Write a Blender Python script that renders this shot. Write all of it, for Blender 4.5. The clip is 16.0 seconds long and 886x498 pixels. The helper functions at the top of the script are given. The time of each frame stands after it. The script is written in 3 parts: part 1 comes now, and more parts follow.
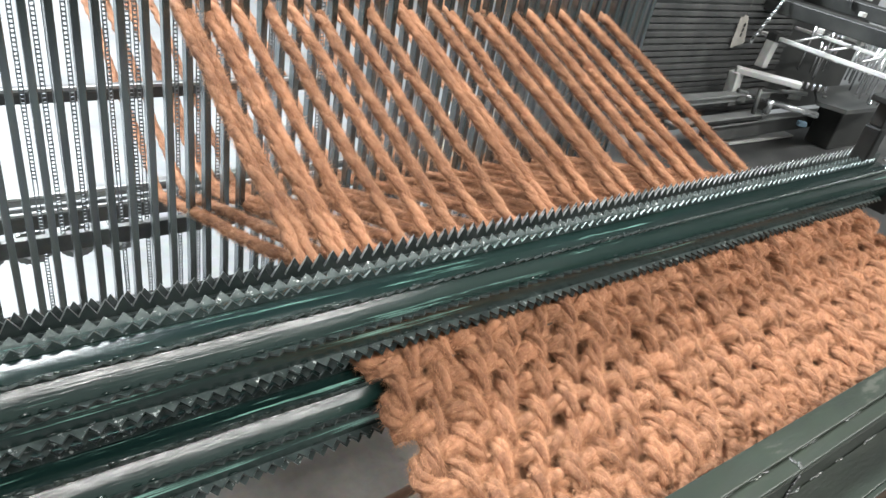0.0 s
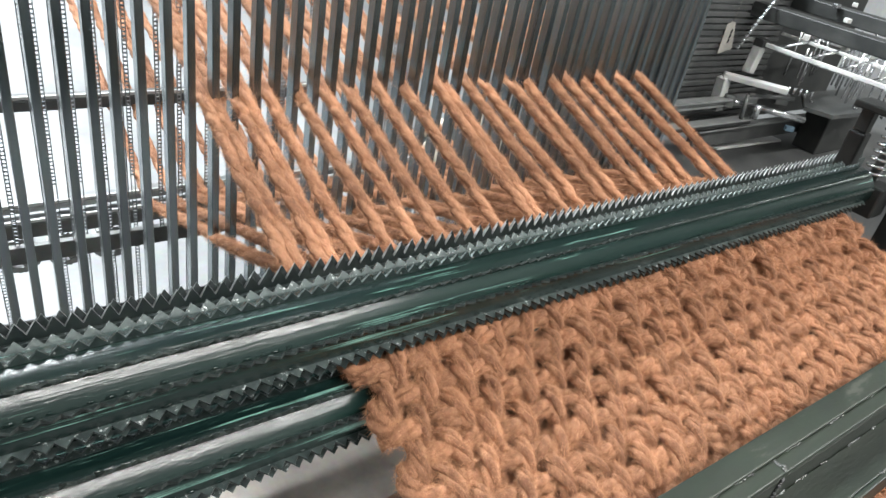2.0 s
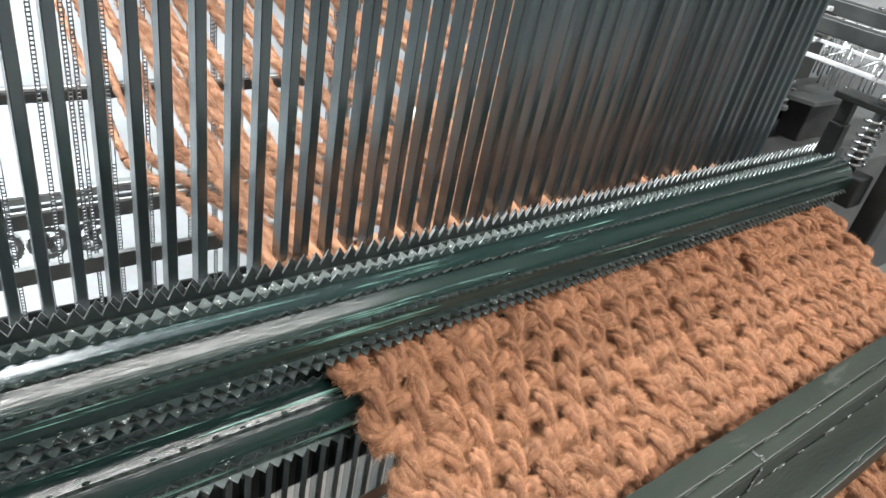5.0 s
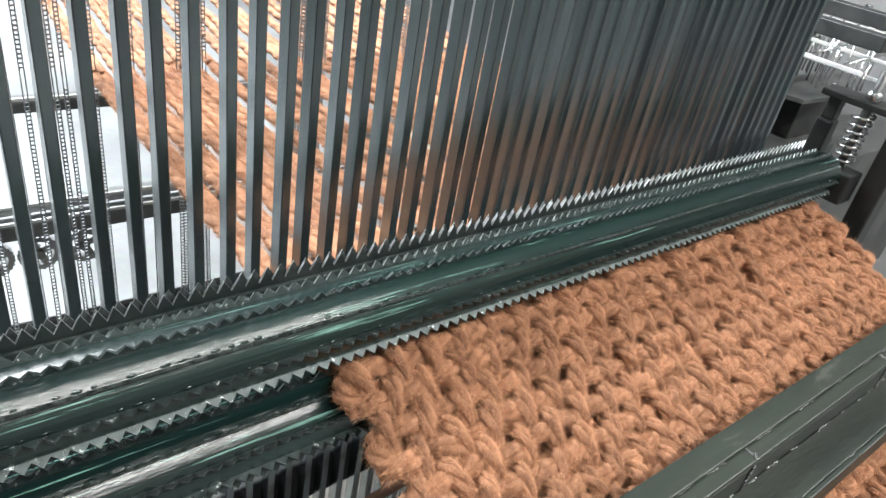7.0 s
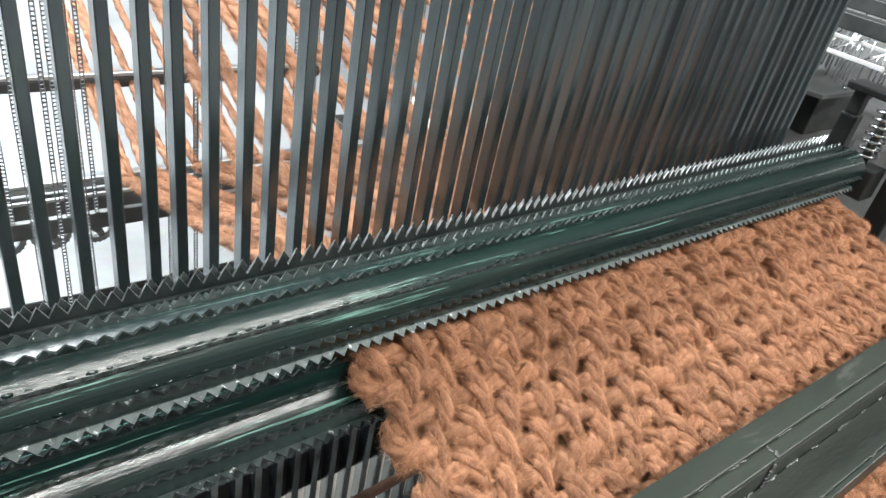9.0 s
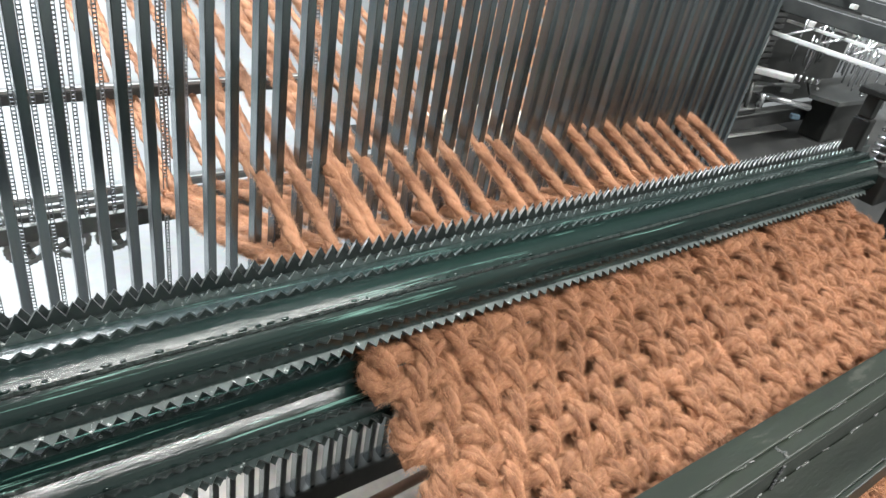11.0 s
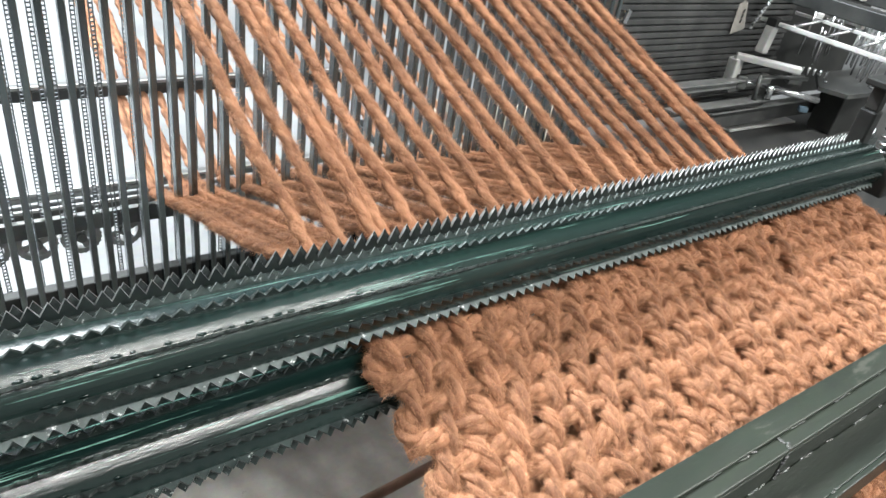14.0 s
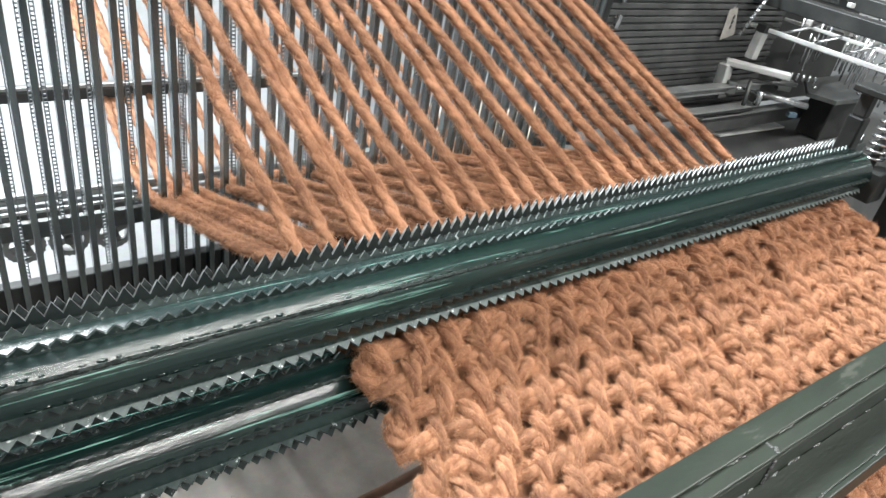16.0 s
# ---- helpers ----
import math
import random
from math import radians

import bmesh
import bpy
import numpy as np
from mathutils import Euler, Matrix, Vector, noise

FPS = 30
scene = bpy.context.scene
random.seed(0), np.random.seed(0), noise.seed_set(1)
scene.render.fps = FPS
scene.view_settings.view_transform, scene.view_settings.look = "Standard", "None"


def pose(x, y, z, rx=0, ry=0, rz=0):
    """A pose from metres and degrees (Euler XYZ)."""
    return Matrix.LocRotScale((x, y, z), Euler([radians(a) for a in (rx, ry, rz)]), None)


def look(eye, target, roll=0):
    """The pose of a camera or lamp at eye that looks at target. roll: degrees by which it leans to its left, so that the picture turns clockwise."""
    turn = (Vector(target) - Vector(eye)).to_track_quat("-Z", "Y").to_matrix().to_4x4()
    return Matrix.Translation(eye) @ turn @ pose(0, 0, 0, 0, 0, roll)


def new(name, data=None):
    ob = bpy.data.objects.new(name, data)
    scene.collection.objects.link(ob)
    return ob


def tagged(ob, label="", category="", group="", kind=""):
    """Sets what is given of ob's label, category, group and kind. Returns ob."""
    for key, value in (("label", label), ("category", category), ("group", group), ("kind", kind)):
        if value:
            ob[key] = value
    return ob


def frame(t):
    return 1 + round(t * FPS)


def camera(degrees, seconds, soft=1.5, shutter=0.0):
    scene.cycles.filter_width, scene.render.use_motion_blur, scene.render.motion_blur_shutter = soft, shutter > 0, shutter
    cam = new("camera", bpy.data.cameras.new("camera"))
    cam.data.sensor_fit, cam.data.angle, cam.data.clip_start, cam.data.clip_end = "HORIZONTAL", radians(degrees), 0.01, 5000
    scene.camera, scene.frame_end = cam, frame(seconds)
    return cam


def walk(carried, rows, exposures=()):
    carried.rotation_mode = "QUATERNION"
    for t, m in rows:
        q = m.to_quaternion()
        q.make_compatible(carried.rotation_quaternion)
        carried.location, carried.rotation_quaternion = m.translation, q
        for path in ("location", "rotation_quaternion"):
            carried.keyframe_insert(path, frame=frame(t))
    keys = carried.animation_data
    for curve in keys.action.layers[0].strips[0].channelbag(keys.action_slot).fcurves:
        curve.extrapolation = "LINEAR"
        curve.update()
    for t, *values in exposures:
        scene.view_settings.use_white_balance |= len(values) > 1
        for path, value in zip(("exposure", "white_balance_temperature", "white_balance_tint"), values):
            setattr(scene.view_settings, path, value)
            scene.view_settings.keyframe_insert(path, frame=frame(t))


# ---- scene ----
cam = camera(65.4, 16.0)
ZA = 0.95          # height of the tooth tips of the fell bar
walk(cam, [
    (0.0, pose(-0.0810, -0.4372, 1.2770, 58.40, -9.80, -34.38)),
    (0.5, pose(-0.0814, -0.4383, 1.2768, 58.68, -9.95, -34.47)),
    (1.0, pose(-0.0800, -0.4384, 1.2771, 58.76, -9.89, -34.79)),
    (1.5, pose(-0.0784, -0.4394, 1.2786, 58.82, -9.80, -35.01)),
    (2.0, pose(-0.0786, -0.4416, 1.2802, 58.98, -9.84, -35.08)),
    (2.5, pose(-0.0795, -0.4428, 1.2812, 58.77, -9.99, -34.82)),
    (3.0, pose(-0.0785, -0.4449, 1.2817, 58.91, -9.78, -34.93)),
    (3.5, pose(-0.0775, -0.4456, 1.2813, 58.65, -10.01, -35.48)),
    (4.0, pose(-0.0767, -0.4419, 1.2893, 58.09, -10.23, -36.04)),
    (6.5, pose(-0.0743, -0.4407, 1.2894, 58.20, -9.70, -36.49)),
    (7.0, pose(-0.0720, -0.4430, 1.2897, 58.48, -9.35, -37.16)),
    (7.5, pose(-0.0715, -0.4395, 1.2871, 58.37, -9.64, -37.12)),
    (8.0, pose(-0.0719, -0.4361, 1.2858, 57.75, -9.76, -36.50)),
    (8.5, pose(-0.0739, -0.4328, 1.2856, 57.63, -10.09, -36.31)),
    (9.0, pose(-0.0745, -0.4322, 1.2810, 57.45, -10.09, -35.99)),
    (11.5, pose(-0.0748, -0.4470, 1.2783, 58.37, -9.19, -34.77)),
    (12.0, pose(-0.0735, -0.4451, 1.2795, 57.92, -8.98, -34.94)),
    (12.5, pose(-0.0719, -0.4448, 1.2778, 57.31, -8.54, -34.76)),
    (13.0, pose(-0.0717, -0.4472, 1.2790, 57.36, -8.94, -35.24)),
    (13.5, pose(-0.0718, -0.4514, 1.2800, 57.69, -8.95, -35.11)),
    (14.0, pose(-0.0758, -0.4514, 1.2805, 57.77, -8.79, -34.38)),
    (14.5, pose(-0.0766, -0.4528, 1.2825, 58.43, -8.97, -34.88)),
    (15.0, pose(-0.0754, -0.4507, 1.2806, 58.21, -8.87, -34.43)),
    (15.5, pose(-0.0742, -0.4509, 1.2803, 58.12, -9.16, -34.85)),
    (16.0, pose(-0.0742, -0.4513, 1.2808, 58.12, -9.33, -34.88)),
])
scene.view_settings.exposure = 0.55

# ---- light: sky, sun, skylight and window openings, an added fill ----
world = bpy.data.worlds.new("sky")
scene.world = world
world.use_nodes = True
wn = world.node_tree
sky = wn.nodes.new("ShaderNodeTexSky")
sky.sky_type = "NISHITA"
sky.sun_disc = False
sky.sun_elevation = radians(32)
sky.sun_rotation = radians(-20)
wn.links.new(sky.outputs[0], wn.nodes["Background"].inputs[0])
wn.nodes["Background"].inputs[1].default_value = 0.12

sun = new("sun", bpy.data.lights.new("sun", "SUN"))
sun.data.energy = 0.55
sun.data.angle = radians(0.6)
sun.data.color = (1.0, 0.95, 0.87)
sun.matrix_world = look((-1.2, 9.0, 3.9), (0.4, 2.9, 0.0))


def opening_light(name, place, target, sx, sy, watts, color):
    ob = new(name, bpy.data.lights.new(name, "AREA"))
    ob.data.shape = "RECTANGLE"
    ob.data.size, ob.data.size_y = sx, sy
    ob.data.energy = watts
    ob.data.color = color
    ob.matrix_world = look(place, target)
    return ob


# Unseen fill lamp added above and behind the warp to brighten the yarns.
opening_light("back_fill", (-0.5, 2.7, 4.45), (-0.5, 2.7, 0.0), 2.4, 1.2, 860, (0.92, 0.97, 1.0))
opening_light("skylight_front", (2.4, -2.4, 4.45), (2.4, -2.4, 0.0), 6.0, 0.18, 480, (1.0, 0.985, 0.96))
opening_light("window_light", (-1.76, 5.0, 2.3), (0.6, 3.4, 0.8), 4.0, 2.6, 500, (0.88, 0.95, 1.0))


# ---- materials ----
def shader(name, rough=0.5, metal=0.0):
    m = bpy.data.materials.new(name)
    m.use_nodes = True
    nt = m.node_tree
    b = nt.nodes["Principled BSDF"]
    b.inputs["Roughness"].default_value = rough
    b.inputs["Metallic"].default_value = metal
    return m, nt, b


def node(nt, kind, **vals):
    n = nt.nodes.new(kind)
    for k, v in vals.items():
        n.inputs[k].default_value = v
    return n


def surface(name, c1, c2, scale, rough=(0.4, 0.6), metal=0.0, bump=0.2, fine=None, stretch=(1, 1, 1), c3=None, wear=0.62, tone=0.0, dist=0.001, coat=0.0):
    """Two colours mixed by noise, a third as worn patches, fine bump, roughness that varies."""
    m, nt, b = shader(name, rough[0], metal)
    L = nt.links.new
    tc = node(nt, "ShaderNodeTexCoord")
    mp = node(nt, "ShaderNodeMapping")
    mp.inputs["Scale"].default_value = stretch
    L(tc.outputs["Object"], mp.inputs["Vector"])
    n1 = node(nt, "ShaderNodeTexNoise", Scale=scale, Detail=6.0, Roughness=0.6)
    n2 = node(nt, "ShaderNodeTexNoise", Scale=fine or scale * 9, Detail=4.0, Roughness=0.65)
    L(mp.outputs[0], n1.inputs["Vector"])
    L(mp.outputs[0], n2.inputs["Vector"])
    r1 = node(nt, "ShaderNodeValToRGB")
    r1.color_ramp.elements[0].position, r1.color_ramp.elements[1].position = 0.35, 0.65
    r1.color_ramp.elements[0].color, r1.color_ramp.elements[1].color = (*c1, 1), (*c2, 1)
    L(n1.outputs["Fac"], r1.inputs["Fac"])
    out = r1.outputs["Color"]
    mul = node(nt, "ShaderNodeMix")
    mul.data_type, mul.blend_type = "RGBA", "MULTIPLY"
    mul.inputs["Factor"].default_value = 0.35
    L(out, mul.inputs["A"])
    L(n2.outputs["Color"], mul.inputs["B"])
    out = mul.outputs["Result"]
    if tone:
        oi = node(nt, "ShaderNodeObjectInfo")
        hs = node(nt, "ShaderNodeHueSaturation")
        mr = node(nt, "ShaderNodeMapRange")
        mr.inputs["To Min"].default_value, mr.inputs["To Max"].default_value = 1 - tone, 1 + tone
        L(oi.outputs["Random"], mr.inputs["Value"])
        L(mr.outputs["Result"], hs.inputs["Value"])
        L(out, hs.inputs["Color"])
        out = hs.outputs["Color"]
    if c3:
        n3 = node(nt, "ShaderNodeTexNoise", Scale=scale * 2.3, Detail=8.0, Roughness=0.7)
        L(mp.outputs[0], n3.inputs["Vector"])
        r3 = node(nt, "ShaderNodeValToRGB")
        r3.color_ramp.elements[0].position, r3.color_ramp.elements[1].position = wear, wear + 0.05
        L(n3.outputs["Fac"], r3.inputs["Fac"])
        mx = node(nt, "ShaderNodeMix")
        mx.data_type = "RGBA"
        L(r3.outputs["Color"], mx.inputs["Factor"])
        L(out, mx.inputs["A"])
        mx.inputs["B"].default_value = (*c3, 1)
        out = mx.outputs["Result"]
    L(out, b.inputs["Base Color"])
    rr = node(nt, "ShaderNodeMapRange")
    rr.inputs["To Min"].default_value, rr.inputs["To Max"].default_value = rough
    L(n1.outputs["Fac"], rr.inputs["Value"])
    L(rr.outputs["Result"], b.inputs["Roughness"])
    if coat:
        b.inputs["Coat Weight"].default_value = coat
        b.inputs["Coat Roughness"].default_value = 0.12
    bp = node(nt, "ShaderNodeBump", Strength=bump, Distance=dist)
    L(n2.outputs["Fac"], bp.inputs["Height"])
    L(bp.outputs["Normal"], b.inputs["Normal"])
    return m


GREEN = surface("green_paint", (0.003, 0.010, 0.009), (0.009, 0.025, 0.021), 55, (0.12, 0.32), 0.0, 0.55, 420, (0.020, 1, 1), (0.15, 0.28, 0.24), 0.60, coat=0.0, dist=0.0008)
GREEN_FLAT = surface("green_beam_paint", (0.007, 0.012, 0.008), (0.017, 0.024, 0.016), 14, (0.38, 0.60), 0.0, 0.5, 160, (0.25, 1, 1), (0.035, 0.038, 0.030), 0.60)
TOOTH = surface("toothed_steel", (0.014, 0.022, 0.022), (0.040, 0.052, 0.050), 30, (0.3, 0.5), 0.4, 0.3, 220, c3=(0.16, 0.18, 0.175), wear=0.68)
TOOTH_WORN = surface("dusty_tooth_steel", (0.030, 0.040, 0.040), (0.085, 0.10, 0.10), 160, (0.35, 0.6), 0.4, 0.5, 500, c3=(0.26, 0.28, 0.28), wear=0.63)
ROLLER_TOOTH = surface("painted_saw_steel", (0.012, 0.022, 0.021), (0.040, 0.058, 0.055), 90, (0.25, 0.5), 0.4, 0.5, 420, c3=(0.42, 0.45, 0.44), wear=0.60)
ROLLER_EDGE = surface("worn_tooth_edge", (0.025, 0.034, 0.032), (0.14, 0.16, 0.155), 140, (0.25, 0.45), 0.7, 0.2)
GROUND = surface("ground_steel_edge", (0.34, 0.36, 0.36), (0.68, 0.70, 0.70), 160, (0.3, 0.5), 0.9, 0.3)
BAR = surface("reed_steel", (0.14, 0.17, 0.18), (0.30, 0.34, 0.35), 11, (0.16, 0.36), 0.97, 0.18, 200, (1, 1, 0.10), (0.50, 0.54, 0.55), 0.66, tone=0.22)
WIRE = surface("heddle_wire", (0.16, 0.18, 0.19), (0.32, 0.34, 0.35), 40, (0.3, 0.5), 0.8, 0.2)
DARK = surface("dark_iron", (0.012, 0.014, 0.014), (0.035, 0.037, 0.035), 12, (0.4, 0.65), 0.3, 0.3, c3=(0.10, 0.10, 0.095), wear=0.70)
IRON = surface("grey_iron", (0.07, 0.075, 0.075), (0.15, 0.155, 0.15), 10, (0.35, 0.6), 0.5, 0.3, c3=(0.28, 0.28, 0.27), wear=0.68)
PALE = surface("pale_painted_metal", (0.34, 0.35, 0.345), (0.50, 0.50, 0.485), 8, (0.35, 0.55), 0.0, 0.2, c3=(0.22, 0.21, 0.19), wear=0.70)
CHROME = surface("bright_steel", (0.5, 0.52, 0.53), (0.7, 0.71, 0.72), 30, (0.15, 0.3), 0.95, 0.1)
COIR = surface("coir_fibre", (0.23, 0.095, 0.046), (0.60, 0.300, 0.165), 90, (0.8, 0.97), 0.0, 1.0, 1300, (1, 0.30, 1), tone=0.14, dist=0.0026)
COIR_HAIR = surface("coir_hair", (0.42, 0.195, 0.095), (0.72, 0.385, 0.215), 150, (0.7, 0.9), 0.0, 0.0, tone=0.10)
FLOOR = surface("concrete_floor", (0.095, 0.099, 0.10), (0.17, 0.175, 0.176), 1.3, (0.45, 0.75), 0.0, 0.4, 35, c3=(0.075, 0.075, 0.072), wear=0.68, dist=0.004)
# Brown of the sheet that stands in for shaded floor.
FLOOR_SHADE = surface("stained_floor_shade", (0.17, 0.15, 0.13), (0.32, 0.29, 0.255), 5, (0.4, 0.7), 0.1, 0.3, 60, c3=(0.11, 0.097, 0.083), wear=0.62)
# Dark iron lightened for the haze over the background; also the weld grey.
SLATE = surface("hazed_and_weld_grey", (0.045, 0.048, 0.048), (0.095, 0.098, 0.096), 12, (0.4, 0.6), 0.3, 0.3, c3=(0.17, 0.17, 0.165), wear=0.66)
# Worn steel, its grey raised so far rails and wheels look hazed.
STEEL = surface("worn_hazed_steel", (0.17, 0.18, 0.18), (0.30, 0.31, 0.305), 9, (0.3, 0.5), 0.4, 0.3, c3=(0.42, 0.42, 0.41), wear=0.68)
WALL = surface("hall_plaster", (0.17, 0.172, 0.168), (0.27, 0.27, 0.26), 0.9, (0.7, 0.9), 0.0, 0.3, 25, c3=(0.12, 0.118, 0.112), wear=0.7)
ROOF = surface("roof_sheet", (0.25, 0.26, 0.26), (0.36, 0.37, 0.37), 1.5, (0.5, 0.7), 0.4, 0.2)
PAPER = surface("paper_tag", (0.20, 0.195, 0.175), (0.28, 0.27, 0.245), 20, (0.7, 0.9), 0.0, 0.1)
RUST = surface("rusty_rod", (0.10, 0.055, 0.035), (0.20, 0.11, 0.07), 25, (0.6, 0.85), 0.2, 0.4)
BLUE = surface("blue_paint", (0.06, 0.10, 0.14), (0.10, 0.16, 0.21), 15, (0.4, 0.6), 0.0, 0.2)
BOBBIN = surface("pale_cone", (0.42, 0.36, 0.27), (0.60, 0.54, 0.43), 18, (0.6, 0.85), 0.0, 0.3)


# ---- mesh helpers ----
def part(name, bm, material, parent=None, label="", smooth=False):
    me = bpy.data.meshes.new(name)
    bm.normal_update()
    bm.to_mesh(me)
    bm.free()
    for one in (material if isinstance(material, (list, tuple)) else [material]):
        me.materials.append(one)
    if smooth:
        me.shade_smooth()
    ob = new(name, me)
    ob.parent = parent
    if label:
        tagged(ob, label)
    return ob


def part_data(name, verts, faces, material, parent=None, smooth=False, mats=None):
    me = bpy.data.meshes.new(name)
    me.from_pydata(verts, [], faces)
    for m in (material if isinstance(material, (list, tuple)) else [material]):
        me.materials.append(m)
    if mats is not None:
        me.polygons.foreach_set("material_index", mats)
    if smooth:
        me.shade_smooth()
    ob = new(name, me)
    ob.parent = parent
    return ob


def shared(name, me, parent, m):
    ob = new(name, me)
    ob.parent = parent
    ob.matrix_basis = m
    return ob


def root(name, m, label, category, group="", kind=""):
    ob = new(name)
    ob.empty_display_size = 0.05
    ob.matrix_basis = m
    return tagged(ob, label, category, group, kind)


def box(bm, x0, x1, y0, y1, z0, z1, bevel=0.0, m=None):
    vs = [bm.verts.new((x, y, z)) for x in (x0, x1) for y in (y0, y1) for z in (z0, z1)]
    fs = [bm.faces.new([vs[i] for i in q]) for q in ((0, 1, 3, 2), (4, 6, 7, 5), (0, 4, 5, 1), (2, 3, 7, 6), (0, 2, 6, 4), (1, 5, 7, 3))]
    if bevel:
        es = list({e for f in fs for e in f.edges})
        r = bmesh.ops.bevel(bm, geom=es, offset=bevel, segments=2, affect="EDGES", profile=0.5)
        vs = list({v for f in r["faces"] for v in f.verts} | {v for v in vs if v.is_valid})
    if m is not None:
        bmesh.ops.transform(bm, matrix=m, verts=vs)
    return vs


def one_box(name, size, material, parent=None, at=None, bevel=0.002, label=""):
    bm = bmesh.new()
    sx, sy, sz = size
    box(bm, -sx / 2, sx / 2, -sy / 2, sy / 2, -sz / 2, sz / 2, bevel)
    ob = part(name, bm, material, parent, label)
    if at is not None:
        ob.matrix_basis = at
    return ob


def rod_bm(bm, a, b, r, seg=12, r2=None):
    a, b = Vector(a), Vector(b)
    d = b - a
    m = Matrix.Translation((a + b) / 2) @ d.to_track_quat("Z", "Y").to_matrix().to_4x4()
    return bmesh.ops.create_cone(bm, cap_ends=True, cap_tris=False, segments=seg, radius1=r, radius2=r if r2 is None else r2, depth=d.length, matrix=m)


def rod(name, a, b, r, material, parent=None, seg=14, r2=None, label=""):
    bm = bmesh.new()
    rod_bm(bm, a, b, r, seg, r2)
    ob = part(name, bm, material, parent, label, smooth=False)
    for p in ob.data.polygons:
        p.use_smooth = len(p.vertices) == 4
    return ob


def saw_strip(bm, x0, x1, pitch, root_z, base_z, tip_z, thick, rng, m=None):
    """A flat strip along x whose upper edge is cut into triangular teeth."""
    n = int((x1 - x0) / pitch)
    made = []
    for s in (-1, 1):
        y = s * thick / 2
        low, val, tip = [], [], []
        for i in range(n + 1):
            low.append(bm.verts.new((x0 + i * pitch, y, root_z)))
            val.append(bm.verts.new((x0 + i * pitch, y, base_z)))
            if i < n:
                j = rng.uniform(-0.06, 0.06) * pitch
                tip.append((x0 + (i + 0.5) * pitch + j, tip_z - rng.random() * 0.08 * (tip_z - base_z)))
        made.append((low, val, tip))
    tips = []
    for x, z in made[0][2]:
        tips.append((bm.verts.new((x, -thick * 0.3, z)), bm.verts.new((x, thick * 0.3, z))))
    (l0, v0, _), (l1, v1, _) = made
    for i in range(n):
        a, b = tips[i]
        bm.faces.new((l0[i], l0[i + 1], v0[i + 1], v0[i]))
        bm.faces.new((v0[i], v0[i + 1], a))
        bm.faces.new((l1[i + 1], l1[i], v1[i], v1[i + 1]))
        bm.faces.new((v1[i + 1], v1[i], b))
        for f in (bm.faces.new((v0[i], a, b, v1[i])), bm.faces.new((a, v0[i + 1], v1[i + 1], b))):
            f.material_index = 1
        bm.faces.new((l0[i + 1], l0[i], l1[i], l1[i + 1]))
    bm.faces.new((l0[0], v0[0], v1[0], l1[0]))
    bm.faces.new((v0[n], l0[n], l1[n], v1[n]))
    if m is not None:
        bmesh.ops.transform(bm, matrix=m, verts=bm.verts[:])


# ---- the hall ----
# Walls and roof stay out of view; they are added to shape the light.
def hall():
    x0, x1, y0, y1, h = -1.8, 7.0, -4.0, 9.0, 4.5
    bm = bmesh.new()
    box(bm, x0 - 0.2, x1 + 0.2, y0 - 0.2, y1 + 0.2, -0.2, 0.0)
    tagged(part("floor", bm, FLOOR), "worn grey concrete floor of the mill", "floor", kind="structure")
    # unseen roof with two slots, one for the skylight and one for the fill
    bm = bmesh.new()
    for a, b in ((y0, -2.50), (-2.30, 2.05), (3.35, y1)):
        box(bm, x0, x1, a, b, h, h + 0.1)
    for a, b in ((-2.50, -2.30), (2.05, 3.35)):
        box(bm, x0, -1.7, a, b, h, h + 0.1)
        box(bm, 5.6 if a < 0 else 2.9, x1, a, b, h, h + 0.1)
    tagged(part("ceiling", bm, ROOF), "unseen sheet-metal roof with slots for the overhead lamps", "ceiling", kind="structure")
    bm = bmesh.new()
    box(bm, x0, x1, y0 - 0.2, y0, 0, h)
    tagged(part("wall_south", bm, WALL), "unseen plain mill wall closing the hall", "wall", kind="structure")
    bm = bmesh.new()
    box(bm, x1, x1 + 0.2, y0, y1, 0, h)
    tagged(part("wall_east", bm, WALL), "unseen plain mill wall closing the hall", "wall", kind="structure")
    # unseen back wall; its wide doorway is added to let sun onto the floor
    bm = bmesh.new()
    box(bm, x0, -1.6, y1, y1 + 0.2, 0, h)
    box(bm, 2.2, x1, y1, y1 + 0.2, 0, h)
    box(bm, -1.6, 2.2, y1, y1 + 0.2, 3.9, h)
    tagged(part("wall_north", bm, WALL), "unseen mill wall with a wide doorway added to let sun in", "wall", kind="structure")
    bm = bmesh.new()
    box(bm, x0 - 0.2, x0, y0, 2.9, 0, h)
    box(bm, x0 - 0.2, x0, 7.1, y1, 0, h)
    box(bm, x0 - 0.2, x0, 2.9, 7.1, 0, 0.95)
    box(bm, x0 - 0.2, x0, 2.9, 7.1, 3.65, h)
    tagged(part("wall_west", bm, WALL), "unseen mill wall with a long window opening", "wall", kind="structure")
    bm = bmesh.new()
    box(bm, -60, 60, y1 + 0.2, 90, -0.25, -0.05)
    tagged(part("ground", bm, FLOOR), "unseen yard outside the added doorway", "ground", kind="structure")


